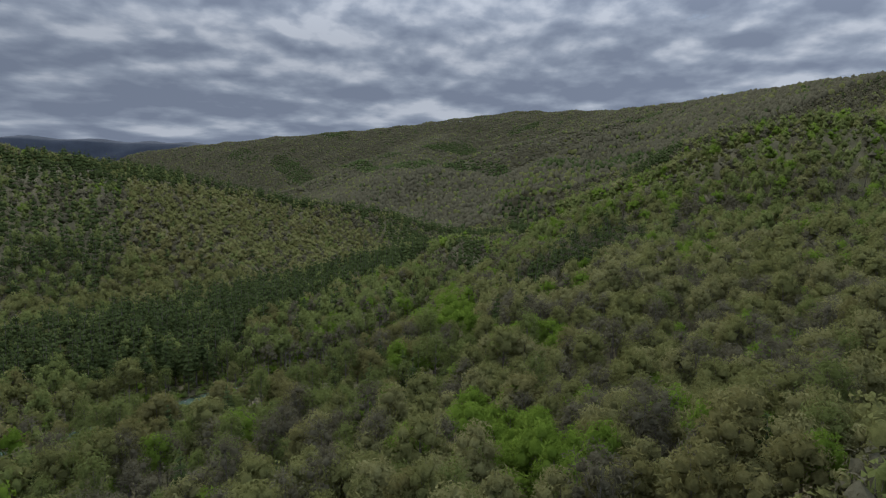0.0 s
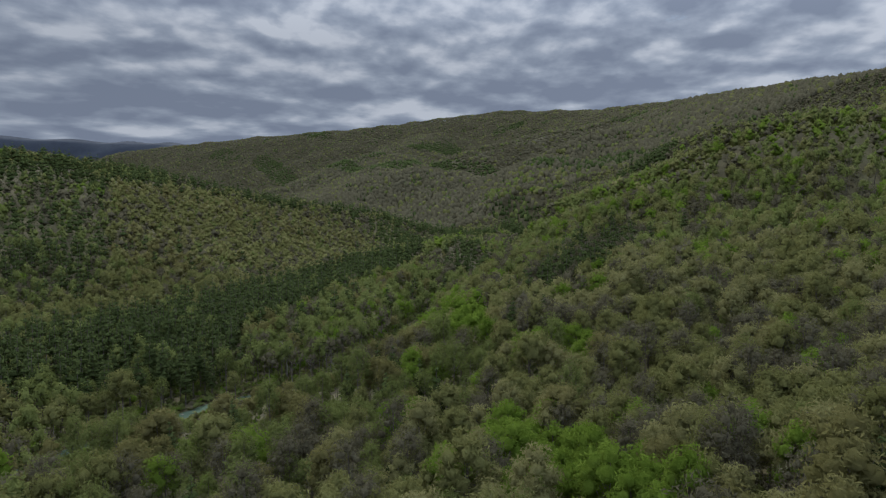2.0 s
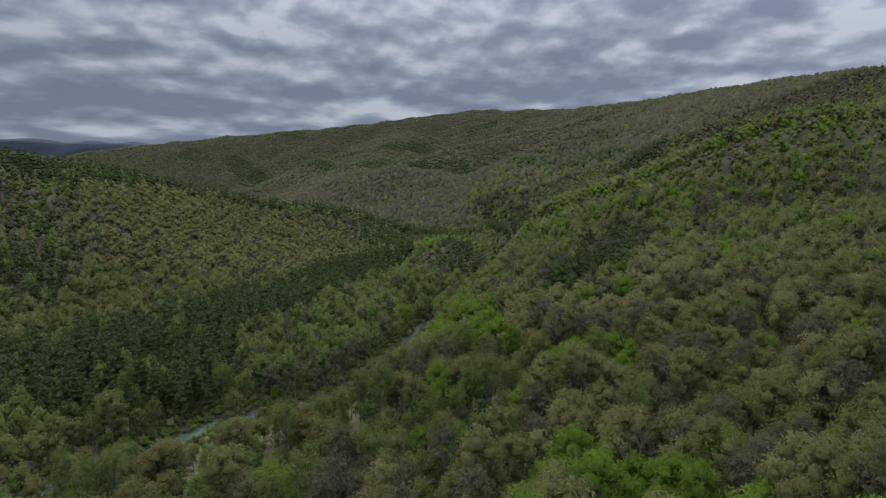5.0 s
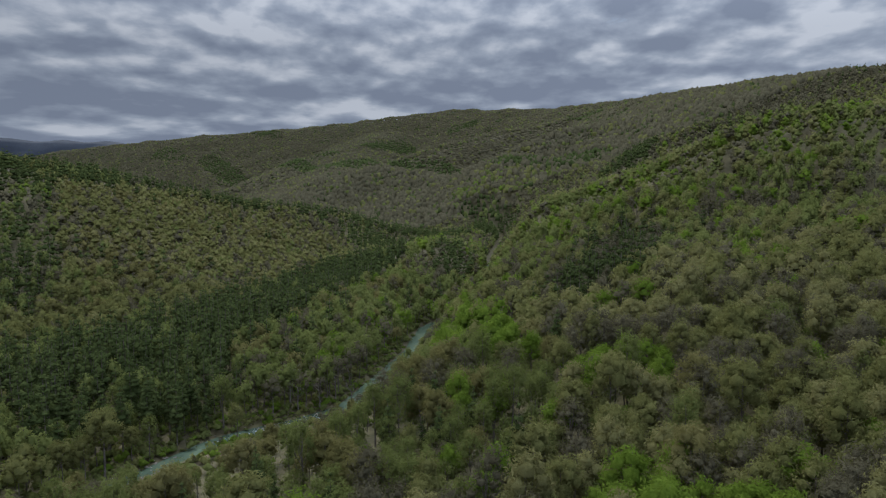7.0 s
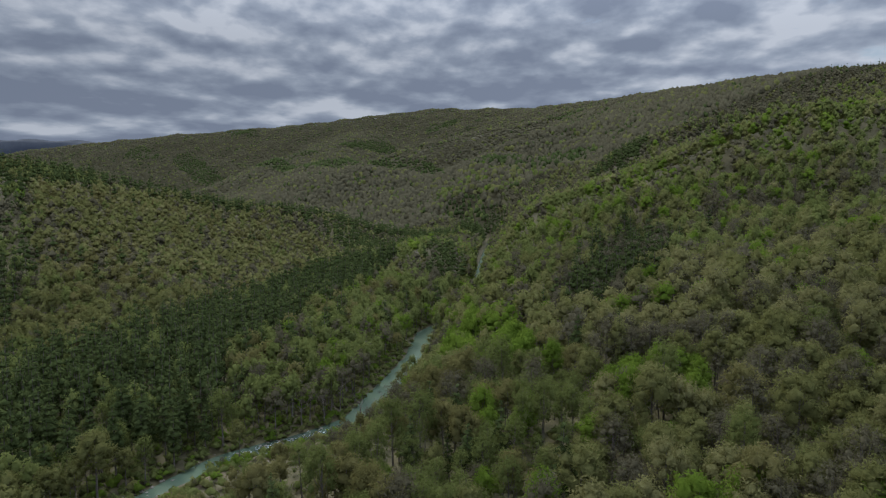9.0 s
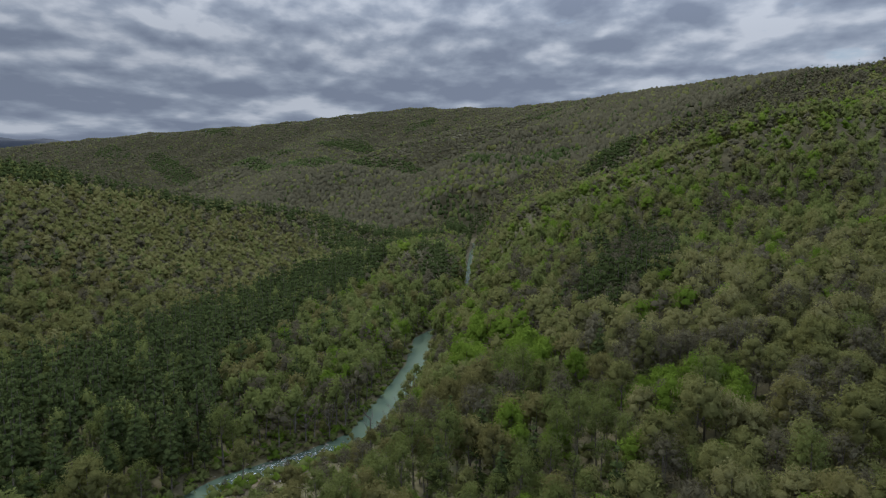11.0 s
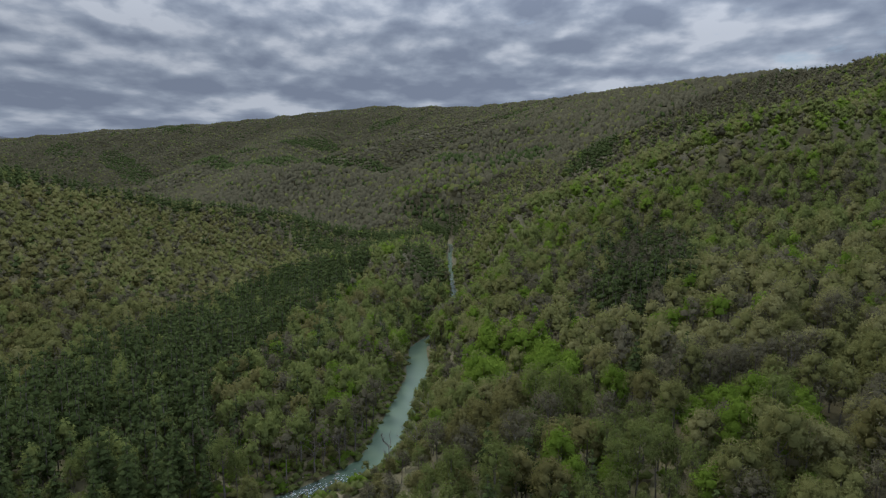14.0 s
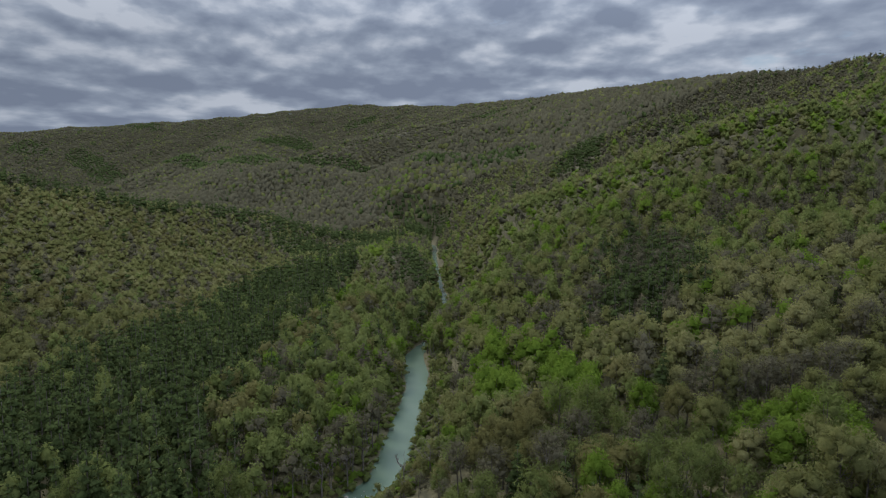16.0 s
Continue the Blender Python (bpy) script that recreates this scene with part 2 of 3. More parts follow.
def part(name, data, parent, label=""):
    ob = new(name, data)
    ob.parent = parent
    return tagged(ob, label=label) if label else ob


def grid(xs, ys):
    """Corners and triangles of a sheet over the ground."""
    gx, gy = np.meshgrid(xs, ys)
    nx, ny = len(xs), len(ys)
    i = (np.arange(ny - 1)[:, None] * nx + np.arange(nx - 1)).ravel()
    tris = np.concatenate([np.stack([i, i + 1, i + nx + 1], 1), np.stack([i, i + nx + 1, i + nx], 1)])
    return gx.ravel(), gy.ravel(), tris


def steps(low, near_low, near_high, high, fine, growth=1.09):
    """Even steps in the middle that widen outwards."""
    middle = list(np.arange(near_low, near_high + 0.1, fine))
    out, step = [near_high], fine
    while out[-1] < high:
        step = min(step * growth, 90)
        out.append(out[-1] + step)
    inn, step = [near_low], fine
    while inn[-1] > low:
        step = min(step * growth, 90)
        inn.append(inn[-1] - step)
    return np.array(inn[:0:-1] + middle + out[1:])


def build_ground():
    gx, gy, tris = grid(steps(-4200, -260, 320, 3000, 4.0), steps(-1500, -20, 700, 4850, 4.0))
    verts = np.stack([gx, gy, height(gx, gy)], 1)
    tagged(new("ground", tri_mesh("ground", verts, tris, LITTER, smooth=True)), "hilly forest floor of brown leaf litter and moss", "ground", kind="structure")


def build_backdrop():
    """The last ridge, beyond the end of the valley, with the haze's blue in its colour."""
    line = [(-1300, 4700, 250), (-1900, 4650, 330), (-2485, 4560, 362), (-2900, 4310, 376), (-3500, 3900, 372), (-4200, 3400, 330)]
    rows, across = [], np.linspace(-500, 500, 13)
    for a, b in zip(line[:-1], line[1:]):
        rows += [np.array(a) + (np.array(b) - a) * k / 12 for k in range(12)]
    verts, tris = [], []
    for i, p in enumerate(rows):
        for k, d in enumerate(across):
            wave = 7 * math.sin(i * 0.31) + 4 * math.sin(i * 0.83 + 1)
            verts.append((p[0] + 0.6 * d, p[1] + 0.8 * d, p[2] + wave - 0.55 * (math.hypot(d, 70) - 70) + 5 * math.sin(k * 1.7 + i * 0.9)))
            if i and k:
                j = i * len(across) + k
                tris += [(j - len(across) - 1, j - len(across), j), (j - len(across) - 1, j, j - 1)]
    tagged(new("backdrop", tri_mesh("backdrop", verts, tris, HAZE_BLUE_WOODS, smooth=True)), "long wooded ridge on the skyline, coloured dark blue for distance haze", "ridge", kind="structure")


def build_water():
    """A ribbon along the river, with broken water where the bed is steep."""
    line = [Vector(p) for p in RIVER]
    rows = []
    for a, b in zip(line[:-1], line[1:]):
        count = max(2, int((b - a).length / 4))
        rows += [a.lerp(b, k / count) for k in range(count)]
    smooth_rows = [sum((rows[min(max(i + k, 0), len(rows) - 1)] for k in range(-3, 4)), Vector((0, 0))) / 7 for i in range(len(rows))]
    verts, tris, foam = [], [], []
    wide = 9
    for i, p in enumerate(smooth_rows):
        ahead = smooth_rows[min(i + 1, len(rows) - 1)] - smooth_rows[max(i - 1, 0)]
        side = Vector((ahead.y, -ahead.x)).normalized()
        for k in range(wide):
            q = p + side * (k / (wide - 1) - 0.5) * 21
            verts.append((q.x, q.y, 0.0))
            rapid = max(0.5 * math.exp(-((q.x + 58) ** 2 + (q.y - 228) ** 2) / 170), math.exp(-((q.x - 2) ** 2 + (q.y - 428) ** 2) / 300), 0.6 * math.exp(-((q.x - 31) ** 2 + (q.y - 590) ** 2) / 1500), 0.6 * math.exp(-((q.x - 72) ** 2 + (q.y - 880) ** 2) / 900))
            foam.append(rapid)
            if i and k:
                j = i * wide + k
                tris += [(j - wide - 1, j - wide, j), (j - wide - 1, j, j - 1)]
    tagged(new("water", tri_mesh("water", verts, tris, WATER, foam, "foam", True)), "pale milky green river with white broken rapids", "river", kind="structure")


# ---- trees ----
rng = np.random.default_rng(7)


def tube(points, radii, sides=5):
    """A tapered limb through points."""
    verts, tris = [], []
    for i, (p, r) in enumerate(zip(points, radii)):
        for k in range(sides):
            a = 2 * math.pi * k / sides
            verts.append((p[0] + r * math.cos(a), p[1] + r * math.sin(a), p[2]))
            if i:
                j, n = i * sides + k, i * sides + (k + 1) % sides
                tris += [(j - sides, n - sides, n), (j - sides, n, j)]
    return np.array(verts), np.array(tris)


def joined(pieces):
    verts, tris, base = [], [], 0
    for v, t in pieces:
        verts.append(v)
        tris.append(np.asarray(t) + base)
        base += len(v)
    return np.concatenate(verts), np.concatenate(tris)


def unit(v):
    return v / (np.linalg.norm(v, axis=1, keepdims=True) + 1e-9)


def sprays(centres, outward, rounded, length, width, tilt):
    """One ragged leafy triangle at each centre, lying along the clump's skin and tilted out of it."""
    n = len(centres)
    face = unit(outward + rng.normal(0, tilt, (n, 3)))
    along_ = unit(np.cross(face, rng.normal(0, 1, (n, 3))))
    side = np.cross(face, along_)
    long_ = (length * rng.uniform(0.6, 1.4, n))[:, None]
    broad = (width * rng.uniform(0.6, 1.4, n))[:, None]
    corners = np.stack([centres - along_ * long_ * 0.45 - side * broad * 0.5, centres + along_ * long_ * 0.55, centres - along_ * long_ * 0.2 + side * broad * 0.5], 1)
    # Each triangle's front is the side that its shading looks to.
    wrong = (np.cross(corners[:, 1] - corners[:, 0], corners[:, 2] - corners[:, 0]) * rounded).sum(1) < 0
    corners[wrong] = corners[wrong][:, ::-1]
    return corners.reshape(-1, 3), np.arange(3 * n).reshape(-1, 3), np.repeat(rounded, 3, 0)


ICO = bmesh.new()
bmesh.ops.create_icosphere(ICO, subdivisions=1, radius=1.0)
ICO.verts.index_update()
BALL = (np.array([v.co for v in ICO.verts]), np.array([[v.index for v in f.verts] for f in ICO.faces]))
ICO.free()
RING = [2 * math.pi * k / 5 for k in range(5)]
CAP = (np.array([(0.72 * math.cos(a), 0.72 * math.sin(a), 0.55) for a in RING] + [(1.0 * math.cos(a + 0.6), 1.0 * math.sin(a + 0.6), -0.35) for a in RING] + [(0, 0, 0.95)]), np.array([(k, (k + 1) % 5, 10) for k in range(5)] + [(k, k + 5, (k + 1) % 5) for k in range(5)] + [(k + 5, (k + 1) % 5 + 5, (k + 1) % 5) for k in range(5)]))
# A cap with a deep skirt, for crowns that reach low.
SKIRT = (np.array([(*p[:2], -0.75) if p[2] < 0 else tuple(p) for p in CAP[0]]), CAP[1])
TENT = (np.array([(1.05 * math.cos(a), 1.05 * math.sin(a), -0.65) for a in RING] + [(0, 0, 0.75)]), np.array([(k, (k + 1) % 5, 5) for k in range(5)]))
STAR = (np.array([(1, 0, 0), (0, 1, 0), (-1, 0, 0), (0, -1, 0), (0, 0, 1), (0, 0, -0.6)], float), np.array([(0, 1, 4), (1, 2, 4), (2, 3, 4), (3, 0, 4), (1, 0, 5), (2, 1, 5), (3, 2, 5), (0, 3, 5)]))


def crown(hearts, sizes, solid, fill, tufts, long_, broad, tilt=0.55, fringe=(0.8, 1.12), ragged=0.2, tall=0.85, middle=None, lift=0.35):
    """Clumps filled to a share of their size, with ragged sprays all over them: corners, triangles, tones and shading."""
    middle = hearts.mean(0) if middle is None else middle
    span = np.linalg.norm(hearts - middle, axis=1).max() + sizes.mean()
    pieces, tones, shading = [], [], []
    own = np.clip(0.5 + rng.normal(0, 0.16, len(hearts)), 0, 1)
    if fill:
        for h, size, tone in zip(hearts, sizes, own):
            v = h + solid[0] * (size * fill * rng.uniform(1 - ragged, 1 + ragged, (len(solid[0]), 1))) * (1, 1, tall)
            pieces.append((v, solid[1]))
            shading.append(unit(unit(solid[0]) * 0.7 + (v - middle) / span * 0.5 + (0, 0, lift)))
            tones.append(np.clip(tone + rng.normal(0, 0.1, len(v)), 0, 1))
    if tufts:
        pick = rng.choice(len(hearts), tufts, p=sizes**2 / (sizes**2).sum())
        way = rng.normal(0, 1, (tufts, 3))
        way[:, 2] = way[:, 2] * 0.9 + 0.2
        way = unit(way + (hearts[pick] - middle) / span * 0.8)
        place = hearts[pick] + way * (sizes[pick] * rng.uniform(*fringe, tufts))[:, None] * (1, 1, tall)
        rounded = unit(way * 0.7 + (place - middle) / span * 0.5 + (0, 0, lift) + rng.normal(0, 0.16, (tufts, 3)))
        v, t, n = sprays(place, way, rounded, long_, broad, tilt)
        pieces.append((v, t))
        shading.append(n)
        tones.append(np.repeat(np.clip(own[pick] + rng.normal(0, 0.16, tufts), 0, 1), 3))
    v, t = joined(pieces)
    return v, t, np.concatenate(tones), np.concatenate(shading)


def broadleaf(detail, tall=17.0, spread=4.3, sparse=False, slim=1.0):
    """Bark and foliage of a broadleaved tree: a forked trunk, and clumps of leaves at the limbs' ends.
    detail: 3 close by, 2 on the hillside, 1 over the valley, 0 in the distance, -1 on the last ridge."""
    low = tall * (rng.uniform(0.3, 0.45) if detail > 1 else rng.uniform(0.1, 0.2))
    centre = np.array([0, 0, low + (tall - low) * 0.36])
    half = (tall - low) * 0.62
    if detail <= 0:
        heart = np.array([[0, 0, tall - spread * 0.9]])
        if detail < 0:
            return None, crown(heart, np.array([spread * 1.1]), TENT, 1.0, 0, 0, 0, ragged=0.3, tall=1.05, middle=heart[0] - (0, 0, 2), lift=0.85)
        return None, crown(heart, np.array([spread * 1.02]), SKIRT, 0.98, 4, spread * 0.45, spread * 0.36, 0.5, (0.85, 1.1), 0.22, 1.0, middle=heart[0] - (0, 0, 2), lift=0.85)
    clumps = (0, 4, 7, 14)[detail]
    turn = rng.uniform(0, 6.28) + np.arange(clumps) * 2.4 + rng.normal(0, 0.3, clumps)
    up = 1 - (np.arange(clumps) + rng.uniform(0.1, 0.9, clumps)) / clumps * 1.18
    reach = np.sqrt(np.clip(1 - up**2, 0.02, 1)) * rng.uniform(0.72, 0.98, clumps)
    share = (0, 0.6, 0.5, 0.42)[detail]
    heart = centre + np.stack([np.cos(turn) * reach * spread * (1 - share * 0.75), np.sin(turn) * reach * spread * (1 - share * 0.75), up * half * (1 - share * 0.45)], 1)
    size = spread * rng.uniform(0.78, 1.2, clumps) * share
    if detail == 1:
        heart[0], size[0] = centre + (0, 0, half * 0.15), spread * 0.8
        heart[0, 2] -= 0.12 * tall
        leaf = crown(heart, size, STAR, 0.74, 58, spread * 0.28, spread * 0.2, 0.5, (0.74, 1.08), 0.22, 1.1 * slim, centre, 0.55)
        return None, leaf
    if detail == 2:
        leaf = crown(heart, size, CAP, 0.5 if sparse else 0.67, 165, 1.05, 0.5 if sparse else 0.7, 0.7, (0.6, 1.16) if sparse else (0.8, 1.14), 0.3, 1.05 * slim, centre, 0.5)
    else:
        leaf = crown(heart, size, BALL, 0.34 if sparse else 0.57, 1060, 0.72, 0.18 if sparse else 0.28, 1.0, (0.4, 1.25) if sparse else (0.58, 1.2), 0.3, 0.95 * slim, centre, 0.45)
    lean = rng.normal(0, 0.4, 2)
    knots = [(0, 0, -0.6), (lean[0] * 0.5, lean[1] * 0.5, low * 0.6), (lean[0], lean[1], low), (lean[0] * 1.4, lean[1] * 1.4, tall * 0.86)]
    wood = [tube(knots, [0.27, 0.21, 0.16, 0.05], 5 if detail == 3 else 3)]
    for k in range(0, clumps if detail == 3 else 3, 2):
        foot = low * rng.uniform(0.8, 1.1) + max(heart[k, 2] - low, 0) * 0.45
        start = np.array([lean[0], lean[1], foot])
        elbow = start * 0.45 + heart[k] * 0.55 + (0, 0, -0.5)
        wood.append(tube([start, elbow, heart[k] + (0, 0, size[k] * 0.6)], [0.09, 0.06, 0.02], 3))
    return joined(wood), leaf


def pine(detail, tall=19.0, spread=2.9):
    """Bark and needles of a pine: a straight bole with whorls of flattened tufts that shorten towards a blunt top."""
    low = tall * float(rng.uniform(0.24, 0.42))
    if detail <= 0:
        heart = np.array([[0, 0, tall * 0.62]])
        return None, crown(heart, np.array([spread * (1.5 if detail < 0 else 1.05)]), TENT if detail < 0 else SKIRT, 1.0, 0 if detail < 0 else 6, spread * 0.7, spread * 0.4, 0.6, (0.8, 1.1), 0.25, 1.35, middle=heart[0] - (0, 0, 3), lift=0.2)
    spread = spread * 1.25 if detail == 1 else spread
    whorls, round_ = ((0, 0), (4, 1), (5, 2), (7, 4))[detail]
    heart, size = [], []
    for i in range(whorls):
        u = i / (whorls - 1)
        r = spread * (1 - 0.88 * u**1.15) * (0.75 + 0.25 * min(u * 5, 1))
        for k in range(round_):
            a = i * 2.1 + k * 6.283 / round_ + rng.normal(0, 0.35)
            out = 0.0 if round_ == 1 else r * rng.uniform(0.42, 0.66)
            heart.append((out * math.cos(a), out * math.sin(a), low + (tall - low) * (u * 0.9 + rng.uniform(0, 0.08))))
            size.append(r * (rng.uniform(0.85, 1.05) if round_ == 1 else rng.uniform(0.5, 0.72)) + 0.25)
    heart, size = np.array(heart), np.array(size)
    flat = (1.0, 1.0, 0.95, 0.75)[detail]
    leaf = crown(heart, size, STAR, 0.8, (0, 34, 150, 640)[detail], (0, 1.3, 1.0, 0.7)[detail], (0, 0.75, 0.5, 0.26)[detail], 0.7, (0.75, 1.15), 0.3, flat, np.array([0, 0, low + (tall - low) * 0.3]), 0.3)
    if detail < 2:
        return None, leaf
    return joined([tube([(0, 0, -0.6), (0.1, 0, tall * 0.5), (0, 0.1, tall * 0.97)], [0.25, 0.18, 0.03], 5 if detail == 3 else 3)]), leaf


KINDS = ["oak", "bare", "maple", "green", "pale", "rust", "pine"]
LABEL = {
    "oak": ("oak_tree", "oak in tan and olive spring bud, standing in forest", "oak tree"),
    "bare": ("bare_tree", "almost leafless grey-brown hardwood standing in forest", "bare tree"),
    "maple": ("maple_tree", "bright fresh green leafy tree standing in forest", "leafy tree"),
    "green": ("young_tree", "thin soft green tree in early leaf", "young tree"),
    "pale": ("blooming_tree", "pale cream-tipped hardwood in spring bloom", "blooming tree"),
    "rust": ("hickory_tree", "yellow-tan hardwood with opening buds", "hickory tree"),
    "pine": ("pine_tree", "dark green pine with a straight bole", "pine tree"),
}


def grow(kind, detail):
    if kind == "pine":
        return pine(detail)
    if kind == "bare":
        return broadleaf(detail, 16.5, 4.1, True)
    if kind == "green":
        return broadleaf(detail, 16.0, 3.5, detail == 3 and rng.uniform() < 0.5, 1.3)
    if kind == "maple":
        return broadleaf(detail, 16.0, 4.3)
    return broadleaf(detail, 16.5, 4.4)


# Stands of trees in plan: a line of points, its half width, and the share of each kind along it.
OAK, BARE, MAPLE, GREEN, PALE, RUST, PINE = np.eye(7)
STANDS = [
    ([(-150, 235), (-150, 270)], 56, 0.74 * PINE + 0.25 * GREEN + 0.01 * RUST),
    ([(-150, 185), (-128, 205), (-108, 222)], 24, 0.84 * PINE + 0.14 * GREEN + 0.02 * RUST),
    ([(-150, 260), (-118, 390), (-78, 560)], 42, 0.75 * PINE + 0.23 * GREEN + 0.02 * RUST),
    ([(-110, 775), (-52, 670), (-16, 770), (0, 850)], 27, 0.72 * PINE + 0.15 * OAK + 0.13 * GREEN),
    ([(0, 500), (8, 590)], 17, 0.8 * PINE + 0.2 * BARE),
    ([(72, 296), (96, 345), (112, 365)], 25, 0.66 * PINE + 0.3 * BARE + 0.04 * OAK),
    ([(57, 904), (80, 960), (45, 1050)], 28, 0.88 * PINE + 0.12 * GREEN),
    ([(-400, 470), (-385, 560), (-370, 620)], 40, 0.66 * PINE + 0.2 * GREEN + 0.14 * OAK),
    # Green and pine mix; the extra pine stands in for a cloud's shadow.
    ([(-285, 345), (-320, 410), (-370, 480)], 54, 0.38 * GREEN + 0.02 * MAPLE + 0.46 * PINE + 0.14 * BARE),
    ([(-380, 500), (-380, 600), (-330, 735), (-240, 795), (-140, 840), (-40, 860)], 34, 0.78 * PINE + 0.1 * OAK + 0.12 * BARE),
    ([(190, 676), (215, 720), (232, 760)], 22, 0.9 * PINE + 0.1 * BARE),
    ([(-154, 1880), (-23, 1902), (75, 1640), (150, 1560)], 42, 0.9 * PINE + 0.1 * BARE),
    ([(85, 1246), (157, 1128), (196, 1061)], 24, 0.8 * PINE + 0.2 * BARE),
    ([(226, 1238), (258, 1150)], 34, 0.9 * PINE + 0.1 * BARE),
    ([(-365, 2860), (-231, 3068)], 60, 0.92 * PINE + 0.08 * BARE),
    ([(-1299, 3320), (-900, 2900), (-582, 2338), (-402, 2203), (-286, 2545)], 55, 0.9 * PINE + 0.1 * BARE),
    ([(60, 1130), (150, 1060), (215, 930), (330, 760)], 70, 0.2 * GREEN + 0.56 * BARE + 0.18 * OAK + 0.03 * MAPLE + 0.03 * PINE),
    ([(50, 194), (72, 178)], 10, 0.85 * MAPLE + 0.15 * OAK),
    ([(20, 246), (14, 292)], 15, 0.6 * MAPLE + 0.3 * GREEN + 0.1 * OAK),
    ([(42, 500), (110, 455), (200, 445), (300, 430)], 44, 0.15 * MAPLE + 0.54 * GREEN + 0.19 * OAK + 0.12 * BARE),
    ([(50, 285), (100, 235), (165, 265)], 38, 0.46 * OAK + 0.28 * PALE + 0.2 * BARE + 0.06 * MAPLE),
    ([(48, 112), (62, 60)], 10, 0.8 * MAPLE + 0.2 * GREEN),
    ([(-70, 255), (-45, 330), (-20, 450), (15, 560), (30, 700)], 34, 0.60 * GREEN + 0.2 * BARE + 0.08 * RUST + 0.08 * MAPLE + 0.04 * PINE),
    ([(-110, 60), (-40, 130), (0, 200)], 55, 0.56 * GREEN + 0.13 * BARE + 0.10 * OAK + 0.10 * RUST + 0.07 * MAPLE + 0.04 * PINE),
    ([(-210, 380), (-250, 520), (-220, 640)], 120, 0.42 * OAK + 0.16 * RUST + 0.13 * PALE + 0.14 * BARE + 0.13 * GREEN + 0.02 * PINE),
]
RIGHT_NEAR = 0.34 * OAK + 0.18 * BARE + 0.19 * PALE + 0.06 * MAPLE + 0.18 * GREEN + 0.05 * RUST
RIGHT_FAR = 0.27 * OAK + 0.38 * GREEN + 0.12 * MAPLE + 0.19 * BARE + 0.04 * PALE
FAR = 0.80 * BARE + 0.07 * OAK + 0.06 * GREEN + 0.07 * PINE


def kinds_at(x, y):
    """The kind of tree at each place."""
    share = np.where((y < 300)[:, None], RIGHT_NEAR, RIGHT_FAR)
    distance = np.hypot(x, y)
    share = np.where(((distance > 640) & (y > 560))[:, None], 0.5 * FAR + 0.5 * RIGHT_FAR, share)
    share = np.where((distance > 1000)[:, None], FAR, share)
    # Dark drifts of pine lie across the far slopes.
    drift = np.sin(x / 170 + 2 * np.sin(y / 310)) * np.sin(y / 140 + x / 420)
    share = np.where(((distance > 1100) & (drift > 0.86))[:, None], 0.7 * PINE + 0.3 * BARE, share)
    for line, half, mixed in STANDS[::-1]:
        d = along(x, y, line)[0] + rng.normal(0, half * 0.12, len(x))
        share = np.where((d < half)[:, None], mixed, share)
    # Like stands by like, in loose drifts.
    drift = (np.sin(x / 13 + 2 * np.sin(y / 29)) * np.sin(y / 17 + 1.7 * np.sin(x / 23)) + 0.7 * np.sin(x / 41 - y / 37)) * 0.9 + rng.normal(0, 1.25, len(x))
    luck = np.argsort(np.argsort(drift)) / max(len(x), 1)
    return (luck[:, None] > np.cumsum(share, 1)).sum(1).clip(0, 6)


def sites(x0, x1, y0, y1, gap):
    """Places for trees, uneven but well spread."""
    gx, gy = np.meshgrid(np.arange(x0, x1, gap), np.arange(y0, y1, gap * 0.87))
    gx = gx + (np.arange(gx.shape[0]) % 2)[:, None] * gap * 0.5
    x = (gx + rng.uniform(-0.42, 0.42, gx.shape) * gap).ravel()
    y = (gy + rng.uniform(-0.42, 0.42, gx.shape) * gap).ravel()
    return x, y


def clear_of_water(x, y):
    return along(x, y, RIVER)[0] > half_width(y) + np.where(y > 396, 1.6, 1.2) + 0.5 * np.sin(x * 0.4)


def stature(x, y):
    """How tall the trees grow: low scrub stands on the inner bank of the bend."""
    low = np.where(y < 222 + (x + 60) * 1.05, along(x, y, [(-84, 186), (-76, 204), (-56, 222)])[0], 99)
    mid = along(x, y, [(-44, 222), (-26, 236)])[0]
    bank = along(x, y, [(-24, 246), (-14, 300), (-3, 355)])[0]
    return np.minimum(np.minimum(np.clip(low / 54, 0.18, 1), np.clip(0.62 + mid / 40, 0.62, 1)), np.clip(0.5 + bank / 34, 0.5, 1))


def near_stretch(x, y):
    """The part of the valley that the flight passes close by."""
    return (y > 30) & (y < 228) & (x > -0.55 * y - 22) & (x < 0.62 * y + 75)


